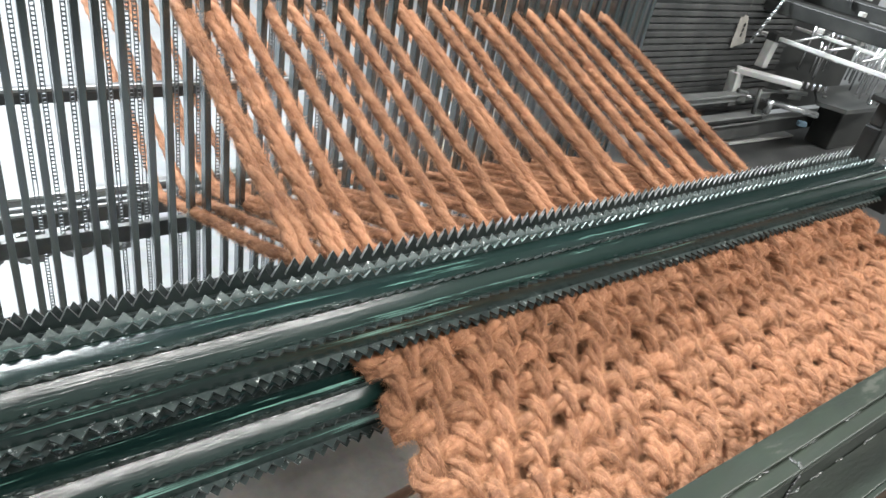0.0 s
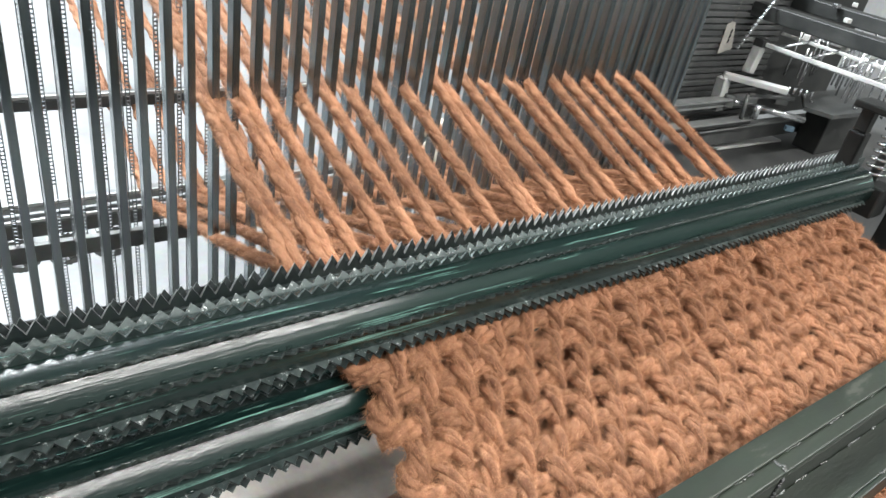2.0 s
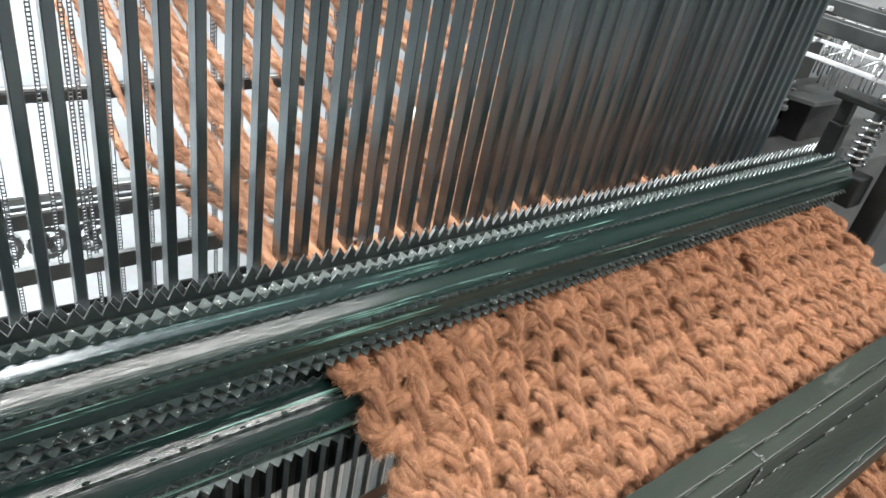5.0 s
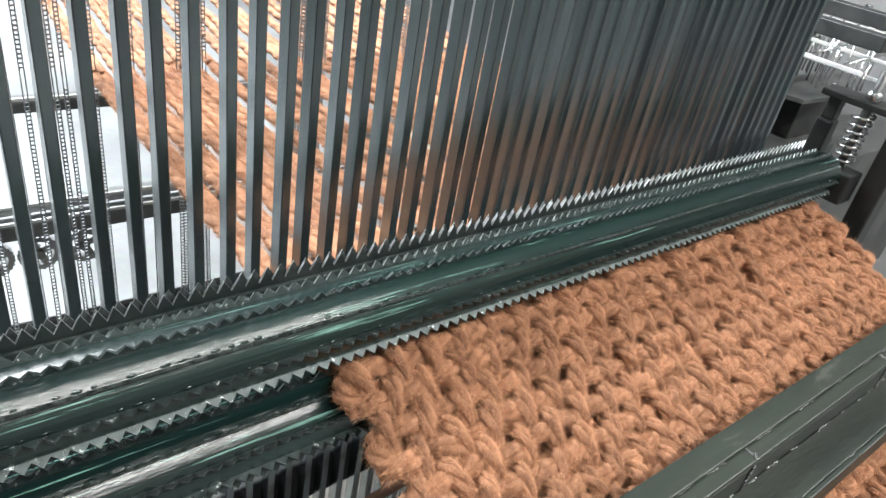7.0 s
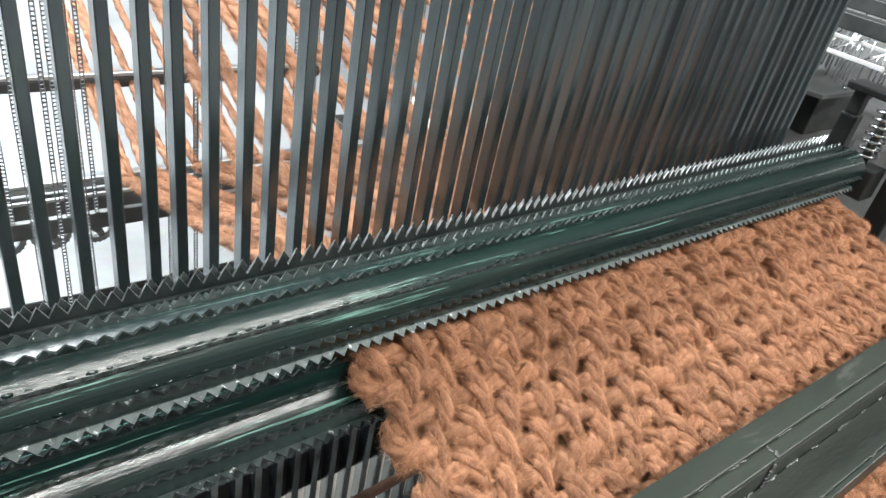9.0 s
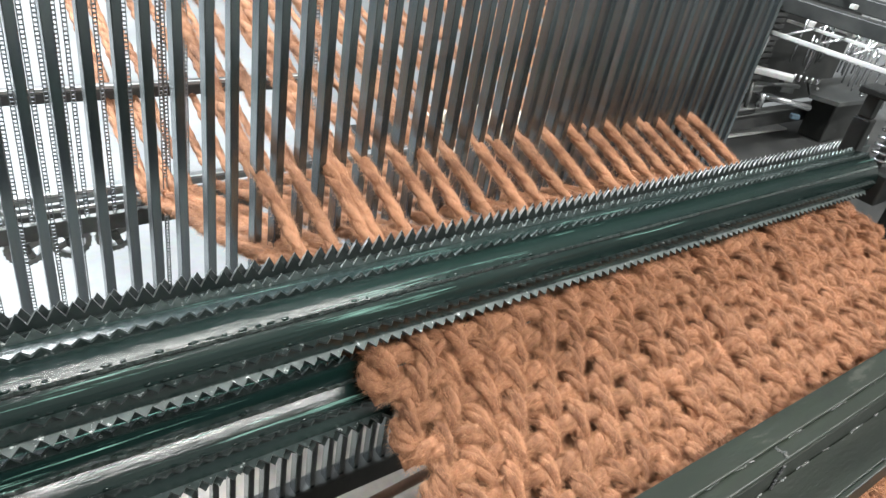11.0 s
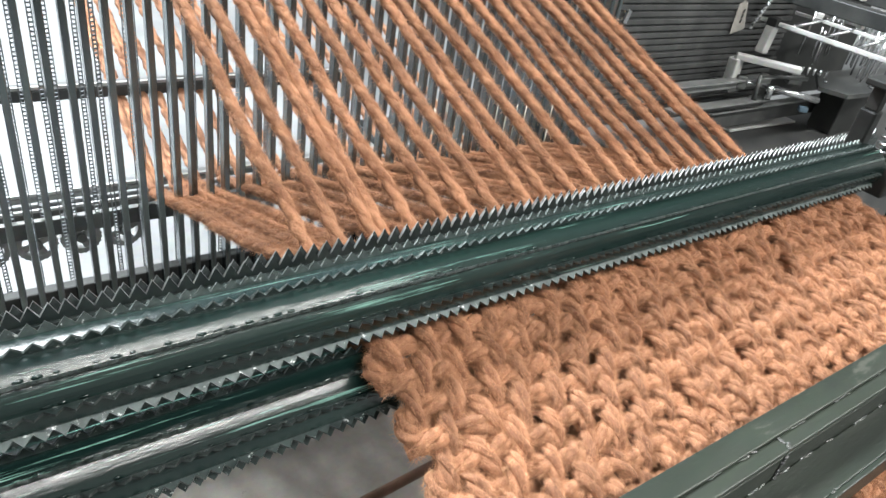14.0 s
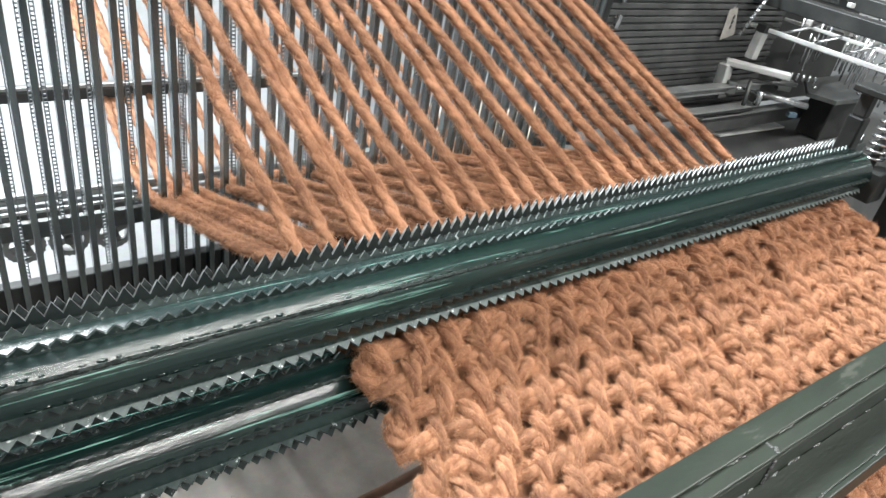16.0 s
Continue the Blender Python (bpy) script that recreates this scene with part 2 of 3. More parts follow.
# ---- toothed rollers and the fell bar ----
def fell_bar():
    r = root("toothed_fell_bar", pose(0, 0.003, ZA), "dark steel bar with sharp saw teeth along its top", "toothed bar")
    bm = bmesh.new()
    saw_strip(bm, -1.0, 1.200, 0.012, -0.062, -0.0115, 0.0, 0.0030, random.Random(2))
    part("saw_blade", bm, [TOOTH, GROUND], r)
    bm = bmesh.new()
    saw_strip(bm, -0.9955, 1.195, 0.012, -0.050, -0.0110, 0.0, 0.0014, random.Random(12))
    part("rear_saw_blade", bm, [TOOTH_WORN, GROUND], r, "dusty grey rear saw strip").matrix_basis = pose(0, 0.0050, 0)
    bm = bmesh.new()
    box(bm, -1.0, 1.202, -0.0060, -0.0022, -0.060, -0.0150, 0.001)
    part("backing_strip", bm, TOOTH, r, "dark green backing strip")
    for i, x in enumerate([-0.6, -0.2, 0.2, 0.6, 1.0]):
        rod("rivet", (x, -0.0062, -0.018), (x, -0.0085, -0.018), 0.0032, TOOTH, r, 8)


def roller(name, y, z, rad, tip, thetas, rng, label):
    r = root(name, pose(0, y, z), label, "spiked roller", "nip rollers")
    n, x0, x1 = 40, -1.05, 0.914
    bm = bmesh.new()
    bmesh.ops.create_cone(bm, cap_ends=True, segments=n, radius1=rad, radius2=rad, depth=x1 - x0,
                          matrix=pose((x0 + x1) / 2, 0, 0, 0, 90, 0))
    tube = part("tube", bm, GREEN, r, "glossy dark green painted tube with scuffed streaks")
    for p in tube.data.polygons:
        p.use_smooth = len(p.vertices) == 4
    rod("journal", (x1, 0, 0), (x1 + 0.05, 0, 0), rad * 0.45, IRON, r)
    for th in thetas:
        bm = bmesh.new()
        saw_strip(bm, x0 + rng.random() * 0.01, x1 - 0.005, 0.00985, rad - 0.001, rad + 0.0012, tip, 0.0022, rng, pose(0, 0, 0, th - 90, 0, 0))
        part("saw_strip", bm, [ROLLER_TOOTH, ROLLER_EDGE], r)
    # lumpy weld beads that fix the foot of each strip, one to a tooth
    for th in thetas:
        bm = bmesh.new()
        a, x = radians(th - 5), x0 + 0.02
        while x < x1 - 0.02:
            if rng.random() < 0.5:
                m = pose(x + rng.gauss(0, 0.0008), rad * math.cos(a), rad * math.sin(a)) @ pose(0, 0, 0, math.degrees(a) - 90) @ Matrix.Diagonal((rng.uniform(1.6, 3.0), 1.0, 0.32, 1))
                bmesh.ops.create_icosphere(bm, subdivisions=1, radius=0.0014 * rng.uniform(0.6, 1.15), matrix=m)
            x += 0.00985
        tagged(part("weld_line", bm, GREEN, r, "row of small painted weld spots", smooth=True), kind="stuff")
    return r


def press_beam():
    """Welded green angle bars that hold the mat down in front."""
    r = root("press_beam", pose(0.4, -0.297, ZA - 0.043), "dark green welded steel beam of angle bars above the mat", "beam")
    L0, L1 = -0.9, 1.0
    bm = bmesh.new()
    box(bm, L0, L1, -0.021, 0.0, -0.005, 0.0, 0.0012)
    part("upper_flange", bm, GREEN_FLAT, r)
    bm = bmesh.new()
    box(bm, L0, L1, -0.034, -0.0205, -0.009, -0.0030, 0.0012)
    part("seam_flat", bm, GREEN_FLAT, r)
    bm = bmesh.new()
    box(bm, L0, L1, -0.034, -0.029, -0.040, -0.0092, 0.001)
    part("web", bm, GREEN_FLAT, r)
    bm = bmesh.new()
    box(bm, L0, L1, -0.068, -0.0342, -0.040, -0.035, 0.0012)
    part("lower_flange", bm, GREEN_FLAT, r)
    bm = bmesh.new()
    box(bm, L0, L1, -0.073, -0.0682, -0.064, -0.034, 0.0012)
    part("front_lip", bm, GREEN_FLAT, r)
    rng = random.Random(4)
    # where two lengths of angle meet, a lumpy weld runs down the web and over the flat
    for x in (-0.36, -0.16, 0.010, 0.27, 0.52):
        bm = bmesh.new()
        for k in range(13):
            m = Matrix.Translation((x + rng.gauss(0, 0.0006), -0.0348, -0.010 - 0.0024 * k)) @ Matrix.Diagonal((1.5, 0.7, 0.8, 1))
            bmesh.ops.create_icosphere(bm, subdivisions=1, radius=rng.uniform(0.0016, 0.0024), matrix=m)
        for k in range(7):
            m = Matrix.Translation((x + 0.004 + rng.gauss(0, 0.0008), -0.0215 - 0.0019 * k, -0.0028)) @ Matrix.Diagonal((1.4, 0.9, 0.5, 1))
            bmesh.ops.create_icosphere(bm, subdivisions=1, radius=rng.uniform(0.0015, 0.0022), matrix=m)
        part("weld_seam", bm, SLATE, r, "rough grey weld seam", smooth=True)
    # chipped tack welds along the seams
    for y, z, n in ((-0.0209, -0.0022, 90), (-0.0346, -0.0346, 110), (-0.0680, -0.0342, 50)):
        bm = bmesh.new()
        x = L0 + 0.01
        while x < L1 - 0.01:
            run = rng.uniform(0.006, 0.026)
            for k in range(int(run / 0.0022)):
                m = Matrix.Translation((x + 0.0022 * k, y + rng.gauss(0, 0.0005), z)) @ Matrix.Diagonal((rng.uniform(1.2, 2.2), rng.uniform(0.6, 1.1), 0.6, 1))
                bmesh.ops.create_icosphere(bm, subdivisions=1, radius=rng.uniform(0.0008, 0.0016), matrix=m)
            x += run + rng.uniform(0.012, 4.5 / n)
        part("weld_spatter", bm, IRON, r, "chipped bright weld along the seam")


# ---- coir ----
def hairs(rng, n, where, length, width, cling=1.0):
    """Loose fibres: one slim three-cornered blade each. where(k) gives a point, an outward and an along direction."""
    v, f = [], []
    for k in range(n):
        p, out, along = where(k)
        d = (out * cling * rng.uniform(0.1, 0.9) + along * rng.uniform(-1.3, 1.3) + Vector((rng.gauss(0, .45), rng.gauss(0, .45), rng.gauss(0, .45)))).normalized()
        ln = length * rng.uniform(0.4, 1.4)
        side = d.cross(Vector((rng.gauss(0, 1), rng.gauss(0, 1), rng.gauss(0, 1)))).normalized() * width * rng.uniform(0.6, 1.3)
        i = len(v)
        v += [p - side, p + side, p + d * ln]
        f.append((i, i + 1, i + 2))
    return v, f


def plied(path, rad, plies, turns, ply_r, rng, seg, ring=7, taper=None, lump=0.16):
    """Strands laid round a path; path(s) for s in 0..1 gives a point and two cross directions."""
    v, f = [], []
    ph0 = rng.random() * 6.28
    for k in range(plies):
        base = len(v)
        for i in range(seg + 1):
            s = i / seg
            c, e1, e2 = path(s)
            a = ph0 + 6.2832 * (k / plies + turns * s)
            wob = 1 + lump * noise.noise(Vector((s * turns * 5.0, k * 7.3 + ph0, 0.3)))
            t = taper(s) if taper else 1.0
            cc = c + (e1 * math.cos(a) + e2 * math.sin(a)) * (rad - ply_r) * t
            for j in range(ring):
                b = 6.2832 * j / ring
                w = wob * (1 + 0.14 * noise.noise(Vector((s * turns * 9.0, j * 1.9, k * 3.1 + ph0))))
                v.append(cc + (e1 * math.cos(b) + e2 * math.sin(b)) * ply_r * w * t)
        for i in range(seg):
            for j in range(ring):
                a, b = base + i * ring + j, base + i * ring + (j + 1) % ring
                f.append((a, b, b + ring, a + ring))
        f.append(tuple(base + j for j in range(ring - 1, -1, -1)))
        f.append(tuple(base + seg * ring + j for j in range(ring)))
    return v, f


def coir_mesh(name, v, f, hv, hf):
    me = bpy.data.meshes.new(name)
    n = len(v)
    me.from_pydata(list(v) + list(hv), [], list(f) + [tuple(i + n for i in q) for q in hf])
    me.materials.append(COIR)
    me.materials.append(COIR_HAIR)
    me.polygons.foreach_set("material_index", [0] * len(f) + [1] * len(hf))
    me.polygons.foreach_set("use_smooth", [True] * len(f) + [False] * len(hf))
    return me


def warp_mesh(seed, length, rad, fuzz):
    rng = random.Random(seed)
    sway = [rng.uniform(0, 6.28) for _ in range(4)]

    def path(s):
        y = s * length
        return (Vector((0.0012 * math.sin(y * 23 + sway[0]) + 0.0006 * math.sin(y * 61 + sway[1]), y, 0.0012 * math.sin(y * 19 + sway[2]))),
                Vector((1, 0, 0)), Vector((0, 0, 1)))
    v, f = plied(path, rad, 2, length / 0.062, rad * 0.76, rng, int(length / 0.0032), 9, None, 0.22)

    def where(k):
        s, a = rng.random(), rng.uniform(0, 6.2832)
        c = path(s)[0]
        o = Vector((math.cos(a), 0, math.sin(a)))
        return c + o * rad * 0.85, o, Vector((0, 1, 0))
    hv, hf = hairs(rng, fuzz, where, 0.0066, 0.00018, 0.8)
    return coir_mesh("warp_yarn", v, f, hv, hf)


def float_mesh(seed, length, rad, rise, fuzz, across=False):
    """One visible float of the weave: a short arch of plied yarn that dives at both ends."""
    rng = random.Random(seed)
    bend = rng.uniform(-0.0016, 0.0016)

    def path(s):
        u = (s - 0.5) * 2
        p = Vector((bend * (1 - u * u) , u * length / 2, rise * (1 - abs(u) ** 2.6) - 0.004))
        return p, Vector((1, 0, 0)), Vector((0, 0.35 * u, 1)).normalized()
    v, f = plied(path, rad, 3, length / 0.056, rad * 0.54, rng, 16, 8, lambda s: 0.72 + 0.28 * math.sin(math.pi * s), 0.30)

    def where(k):
        s, a = rng.random(), rng.uniform(-0.3, 3.44)
        c, e1, e2 = path(s)
        o = e1 * math.cos(a) + e2 * math.sin(a)
        return c + o * rad * 0.9, o, Vector((0, 1, 0))
    hv, hf = hairs(rng, fuzz, where, 0.0050, 0.00013, 0.5)
    if across:
        turn = Matrix.Rotation(radians(90), 3, "Z")
        v, hv = [turn @ p for p in v], [turn @ p for p in hv]
    return coir_mesh("yarn_float", v, f, hv, hf)


def loop_mesh(seed, reach, rad, fuzz):
    """A half turn of plied yarn in the plane of the mat, open towards +x."""
    rng = random.Random(seed)

    def path(s):
        a = math.pi * (0.5 + s)
        u = Vector((math.cos(a), math.sin(a), 0))
        p = Vector((reach * 0.95 * math.cos(a), reach * math.sin(a), 0.003 * math.sin(math.pi * s)))
        if s < 0.15 or s > 0.85:
            p.x += 0.006 * (0.15 - min(s, 1 - s)) / 0.15
        return p, u, Vector((0, 0, 1))
    v, f = plied(path, rad, 3, 1.1, rad * 0.54, rng, 18, 8, None, 0.28)

    def where(k):
        s, a = rng.random(), rng.uniform(-0.6, 3.74)
        c, e1, e2 = path(s)
        o = e1 * math.cos(a) + e2 * math.sin(a)
        return c + o * rad * 0.9, o, e1.cross(e2)
    hv, hf = hairs(rng, fuzz, where, 0.0052, 0.00013, 0.6)
    return coir_mesh("selvedge_loop", v, f, hv, hf)


def mat_height(y):
    """Height of the mat's top over its run (y falls towards the front)."""
    d = -0.10 - y
    if d < 0:
        return ZA - 0.010
    return ZA - 0.010 - 0.42 * max(0.0, d - 0.012) - 0.10 * min(d, 0.012)


MAT_X0, MAT_X1 = 0.155, 0.882


def coir_mat():
    r = root("coir_mat", pose(0, 0, 0), "thick orange-brown coir mat in coarse basket weave leaving the rollers", "mat")
    rng = random.Random(11)
    px, py = 0.0166, 0.0225
    warp = [float_mesh(30 + k, 0.040, 0.0077, 0.0128, 900) for k in range(8)]
    weft = [float_mesh(60 + k, 0.030, 0.0080, 0.0106, 860, True) for k in range(7)]
    cols, rows = int((MAT_X1 - MAT_X0) / px), 18
    for j in range(rows):
        y = -0.055 - j * py
        slope = math.degrees(math.atan2(mat_height(y + 0.004) - mat_height(y - 0.004), 0.008))
        for i in range(cols + 1):
            x = MAT_X0 + i * px + rng.gauss(0, 0.0014) + 0.003 * noise.noise(Vector((i * 0.3, y * 16, 5)))
            over = (i + j) % 2 == 0
            z = mat_height(y) - 0.0062 + rng.gauss(0, 0.0012) + 0.0035 * noise.noise(Vector((x * 17, y * 17, 0)))
            if over:
                m = pose(x, y + rng.gauss(0, 0.0016), z, slope + rng.gauss(0, 4), rng.gauss(0, 9), rng.gauss(0, 11) - 9)
            else:
                m = pose(x, y + rng.gauss(0, 0.0016), z - 0.0006, slope + rng.gauss(0, 5), rng.gauss(0, 8), rng.gauss(0, 12) - 10)
            s = rng.uniform(0.90, 1.16)
            shared("yarn_float", rng.choice(warp if over else weft), r, m @ Matrix.Diagonal((s, s, s * rng.uniform(0.9, 1.12), 1)))
    # selvedge: the weft turns round the edge yarn in a fat loop at every second pick
    loops = [loop_mesh(90 + k, py * 0.56, 0.0082, 1100) for k in range(3)]
    for j in range(rows):
        y = -0.055 - (j + 0.5) * py
        slope = math.degrees(math.atan2(mat_height(y + 0.004) - mat_height(y - 0.004), 0.008))
        x, turn = (MAT_X0 - 0.003, 0) if j % 2 == 0 else (MAT_X1 + 0.003, 180)
        shared("selvedge_loop", rng.choice(loops), r, pose(x + rng.gauss(0, 0.0012), y, mat_height(y) - 0.0060, slope, 0, turn + rng.uniform(-8, 8)))
    # ground layer under the floats
    bm = bmesh.new()
    ny, nx = 44, 60
    grid = []
    for j in range(ny + 1):
        y = -0.045 - j * (rows * py + 0.004) / ny
        grid.append([bm.verts.new((MAT_X0 + 0.002 + (MAT_X1 - MAT_X0 - 0.006) * i / nx, y, mat_height(y) - 0.0098 + 0.0015 * noise.noise(Vector((i * .7, j * .7, 2))))) for i in range(nx + 1)])
    low = [[bm.verts.new(v.co - Vector((0, 0, 0.007))) for v in row] for row in grid]
    for j in range(ny):
        for i in range(nx):
            bm.faces.new((grid[j][i], grid[j + 1][i], grid[j + 1][i + 1], grid[j][i + 1]))
            bm.faces.new((low[j][i], low[j][i + 1], low[j + 1][i + 1], low[j + 1][i]))
    for j in range(ny):
        bm.faces.new((grid[j][0], low[j][0], low[j + 1][0], grid[j + 1][0]))
        bm.faces.new((grid[j][nx], grid[j + 1][nx], low[j + 1][nx], low[j][nx]))
    part("ground_weave", bm, COIR, r, smooth=True)
    return r


FELL = (0.030, ZA - 0.045)       # y and z of the line on which the warp yarns hinge
HEALD_Y = 0.575
UP, DOWN = 19.6, -20.0
SET_A = (0.165, 0.176, 0.201, 0.210, 0.237, 0.275, 0.311, 0.343, 0.382, 0.421, 0.475, 0.488, 0.529, 0.559, 0.608, 0.634, 0.686, 0.721, 0.760, 0.791, 0.847, 0.893)
SET_B = (0.178, 0.214, 0.252, 0.263, 0.297, 0.338, 0.373, 0.411, 0.460, 0.490, 0.534, 0.579, 0.624, 0.660, 0.695, 0.733, 0.775, 0.810, 0.855, 0.893)


def warp_yarns():
    front = [warp_mesh(200 + k, 0.582, 0.0074, 12000) for k in range(4)]
    back = [warp_mesh(220 + k, 0.70, 0.0072, 1500) for k in range(2)]
    rng = random.Random(8)
    out = {"a": [], "b": [], "ra": [], "rb": []}
    for key, xs in (("a", SET_A), ("b", SET_B)):
        for x in xs:
            ob = new("warp_yarn", rng.choice(front))
            tagged(ob, "hairy orange-brown two-ply coir warp yarn, stretched taut", "yarn", "warp yarns")
            ob.matrix_basis = pose(x, FELL[0], FELL[1], UP if key == "a" else DOWN)
            out[key].append((ob, x, rng.uniform(-0.7, 0.7)))
            ob = new("warp_yarn", rng.choice(back))
            tagged(ob, "hairy orange-brown coir warp yarn behind the healds", "yarn", "warp yarns")
            out["r" + key].append((ob, x, 0.0))
    return out


# ---- reed and healds ----
def reed():
    r = root("reed", pose(0, 0.33, 0), "tall steel reed of flat upright bars, dull grey and worn", "reed")
    bm = bmesh.new()
    box(bm, -0.0042, 0.0042, 0.0, 0.0165, 0.42, 1.56, 0.0010)
    bar = part("reed_bar", bm, BAR, r)
    bar.matrix_basis = pose(-0.4523, 0, 0)
    k = 1
    rng = random.Random(21)
    while -0.4523 + k * 0.0241 < 1.032:
        shared("reed_bar", bar.data, r, pose(-0.4523 + k * 0.0241 + rng.gauss(0, 0.0009), rng.gauss(0, 0.0008), 0, 0, 0, rng.gauss(0, 1.5)))
        k += 1
    for z in (0.40, 1.582):
        one_box("rail", (1.50, 0.030, 0.045), DARK, r, pose(0.287, 0.009, z), 0.003, "dark iron rail")
    one_box("race_board", (1.50, 0.020, 0.070), DARK, r, pose(0.287, 0.0268, 0.585), 0.003, "dark race board behind the foot of the bars")
    return r


def heald_frame(y, x_off, label):
    r = root("heald_harness", pose(0, y, ZA), label, "heald frame", "heald frames")
    for z in (-0.46, 0.50):
        one_box("heald_rail", (1.54, 0.012, 0.030), IRON, r, pose(0.335, 0, z), 0.002)
    # ladder heddle: two thin wires joined by a row of small twists, with an eye at mid height
    v, f = [], []
    rng = random.Random(3)
    bm = bmesh.new()
    for sx in (-0.0028, 0.0028):
        box(bm, sx - 0.0007, sx + 0.0007, -0.0007, 0.0007, -0.45, 0.49)
    z = -0.44
    while z < 0.485:
        if abs(z) > 0.02:
            box(bm, -0.0024, 0.0024, -0.0010, 0.0010, z - 0.0011, z + 0.0011)
        z += 0.0062
    hed = part("heddle", bm, WIRE, r, "")
    hed.matrix_basis = pose(-0.42 + x_off, 0, 0)
    k = 1
    while -0.42 + x_off + k * 0.041 < 1.06:
        shared("heddle", hed.data, r, pose(-0.42 + x_off + k * 0.041 + rng.gauss(0, 0.003), rng.gauss(0, 0.002), 0, 0, rng.gauss(0, 0.35), rng.uniform(-20, 20)))
        k += 1
    return r


# ---- machinery round the loom ----
def side_post():
    r = root("roller_bracket", pose(0.953, -0.108, ZA), "dark iron bracket with a coil spring pressing the roller", "bracket")
    one_box("cheek", (0.022, 0.024, 0.25), DARK, r, pose(0.012, 0.046, -0.045), 0.003)
    one_box("cheek", (0.034, 0.030, 0.60), DARK, r, pose(0.02, -0.050, -0.17), 0.003)
    one_box("cap", (0.044, 0.125, 0.010), DARK, r, pose(0.01, 0.0, 0.118), 0.002)
    one_box("cap_pillar", (0.018, 0.018, 0.033), DARK, r, pose(0.012, 0.046, 0.0967), 0.002)
    one_box("bearing_block", (0.04, 0.055, 0.045), DARK, r, pose(0.0, 0.0, 0.005), 0.003)
    rod("spindle", (0, 0, 0.02), (0, 0, 0.165), 0.006, IRON, r)
    rod("nut", (0, 0, 0.126), (0, 0, 0.137), 0.011, CHROME, r, 6)
    v, f, ring, seg, turns = [], [], 7, 150, 7
    for i in range(seg + 1):
        a = 6.2832 * turns * i / seg
        c = Vector((0.013 * math.cos(a), 0.013 * math.sin(a), 0.034 + 0.072 * i / seg))
        e1, e2 = Vector((math.cos(a), math.sin(a), 0)), Vector((0, 0, 1))
        for j in range(ring):
            b = 6.2832 * j / ring
            v.append(c + (e1 * math.cos(b) + e2 * math.sin(b)) * 0.0024)
    for i in range(seg):
        for j in range(ring):
            a, b = i * ring + j, i * ring + (j + 1) % ring
            f.append((a, b, b + ring, a + ring))
    part_data("coil_spring", v, f, CHROME, r, True)


def slat_stack():
    r = root("heald_stack", pose(0.0, 0.68, ZA - 0.030), "stack of dark heald frames seen on edge beside the loom", "heald frames")
    rng = random.Random(17)
    for k in range(27):
        z = 0.20 - k * 0.0178
        bm = bmesh.new()
        box(bm, 1.268, 2.06, 0.0 + rng.uniform(-0.004, 0.004), 0.03, z - 0.0062, z + 0.0062, 0.0012)
        part("slat", bm, SLATE, r)
    one_box("end_post", (0.022, 0.05, 0.62), DARK, r, pose(1.256, 0.02, -0.06), 0.003)
    for z in (0.085, 0.02, -0.045):
        one_box("end_clip", (0.014, 0.012, 0.034), CHROME, r, pose(1.300, -0.006, z, 0, 14, 0), 0.002, "small bright clip")


def shuttle_rails():
    for (x0, x1, y, z, hh, mat, lab) in ((1.455, 1.92, 0.60, -0.180, 0.022, STEEL, "grey iron guide rail beside the heald stack"),
                                         (1.42, 1.85, 0.56, -0.225, 0.016, SLATE, "dark iron guide rail beside the heald stack"),
                                         (1.625, 2.54, 0.58, -0.273, 0.050, SLATE, "dark iron channel rail with a brighter top edge")):
        r = root("guide_rail", pose(0, y, ZA), lab, "rail", "guide rails")
        one_box("web", (x1 - x0, 0.020, hh), mat, r, pose((x0 + x1) / 2, 0, z), 0.002)
        one_box("top_flange", (x1 - x0, 0.034, 0.005), STEEL, r, pose((x0 + x1) / 2, -0.006, z + hh / 2 + 0.0027), 0.001)
    one_box("floor_strip", (0.36, 0.05, 0.006), PALE, None, pose(1.96, 0.60, ZA - 0.322, 0, 1, 0), 0.001)
    tagged(bpy.data.objects["floor_strip"], "pale flat metal strip under the guide rails", "strip")
    # deep dark sill that carries the rails
    bm = bmesh.new()
    box(bm, 1.15, 3.2, 0.30, 0.74, -0.95, -0.330, 0.004)
    ob = part("loom_side_bed", bm, SLATE)
    ob.matrix_basis = pose(0, 0, ZA)
    tagged(ob, "dark greasy iron bed at the side of the loom", "machine bed")


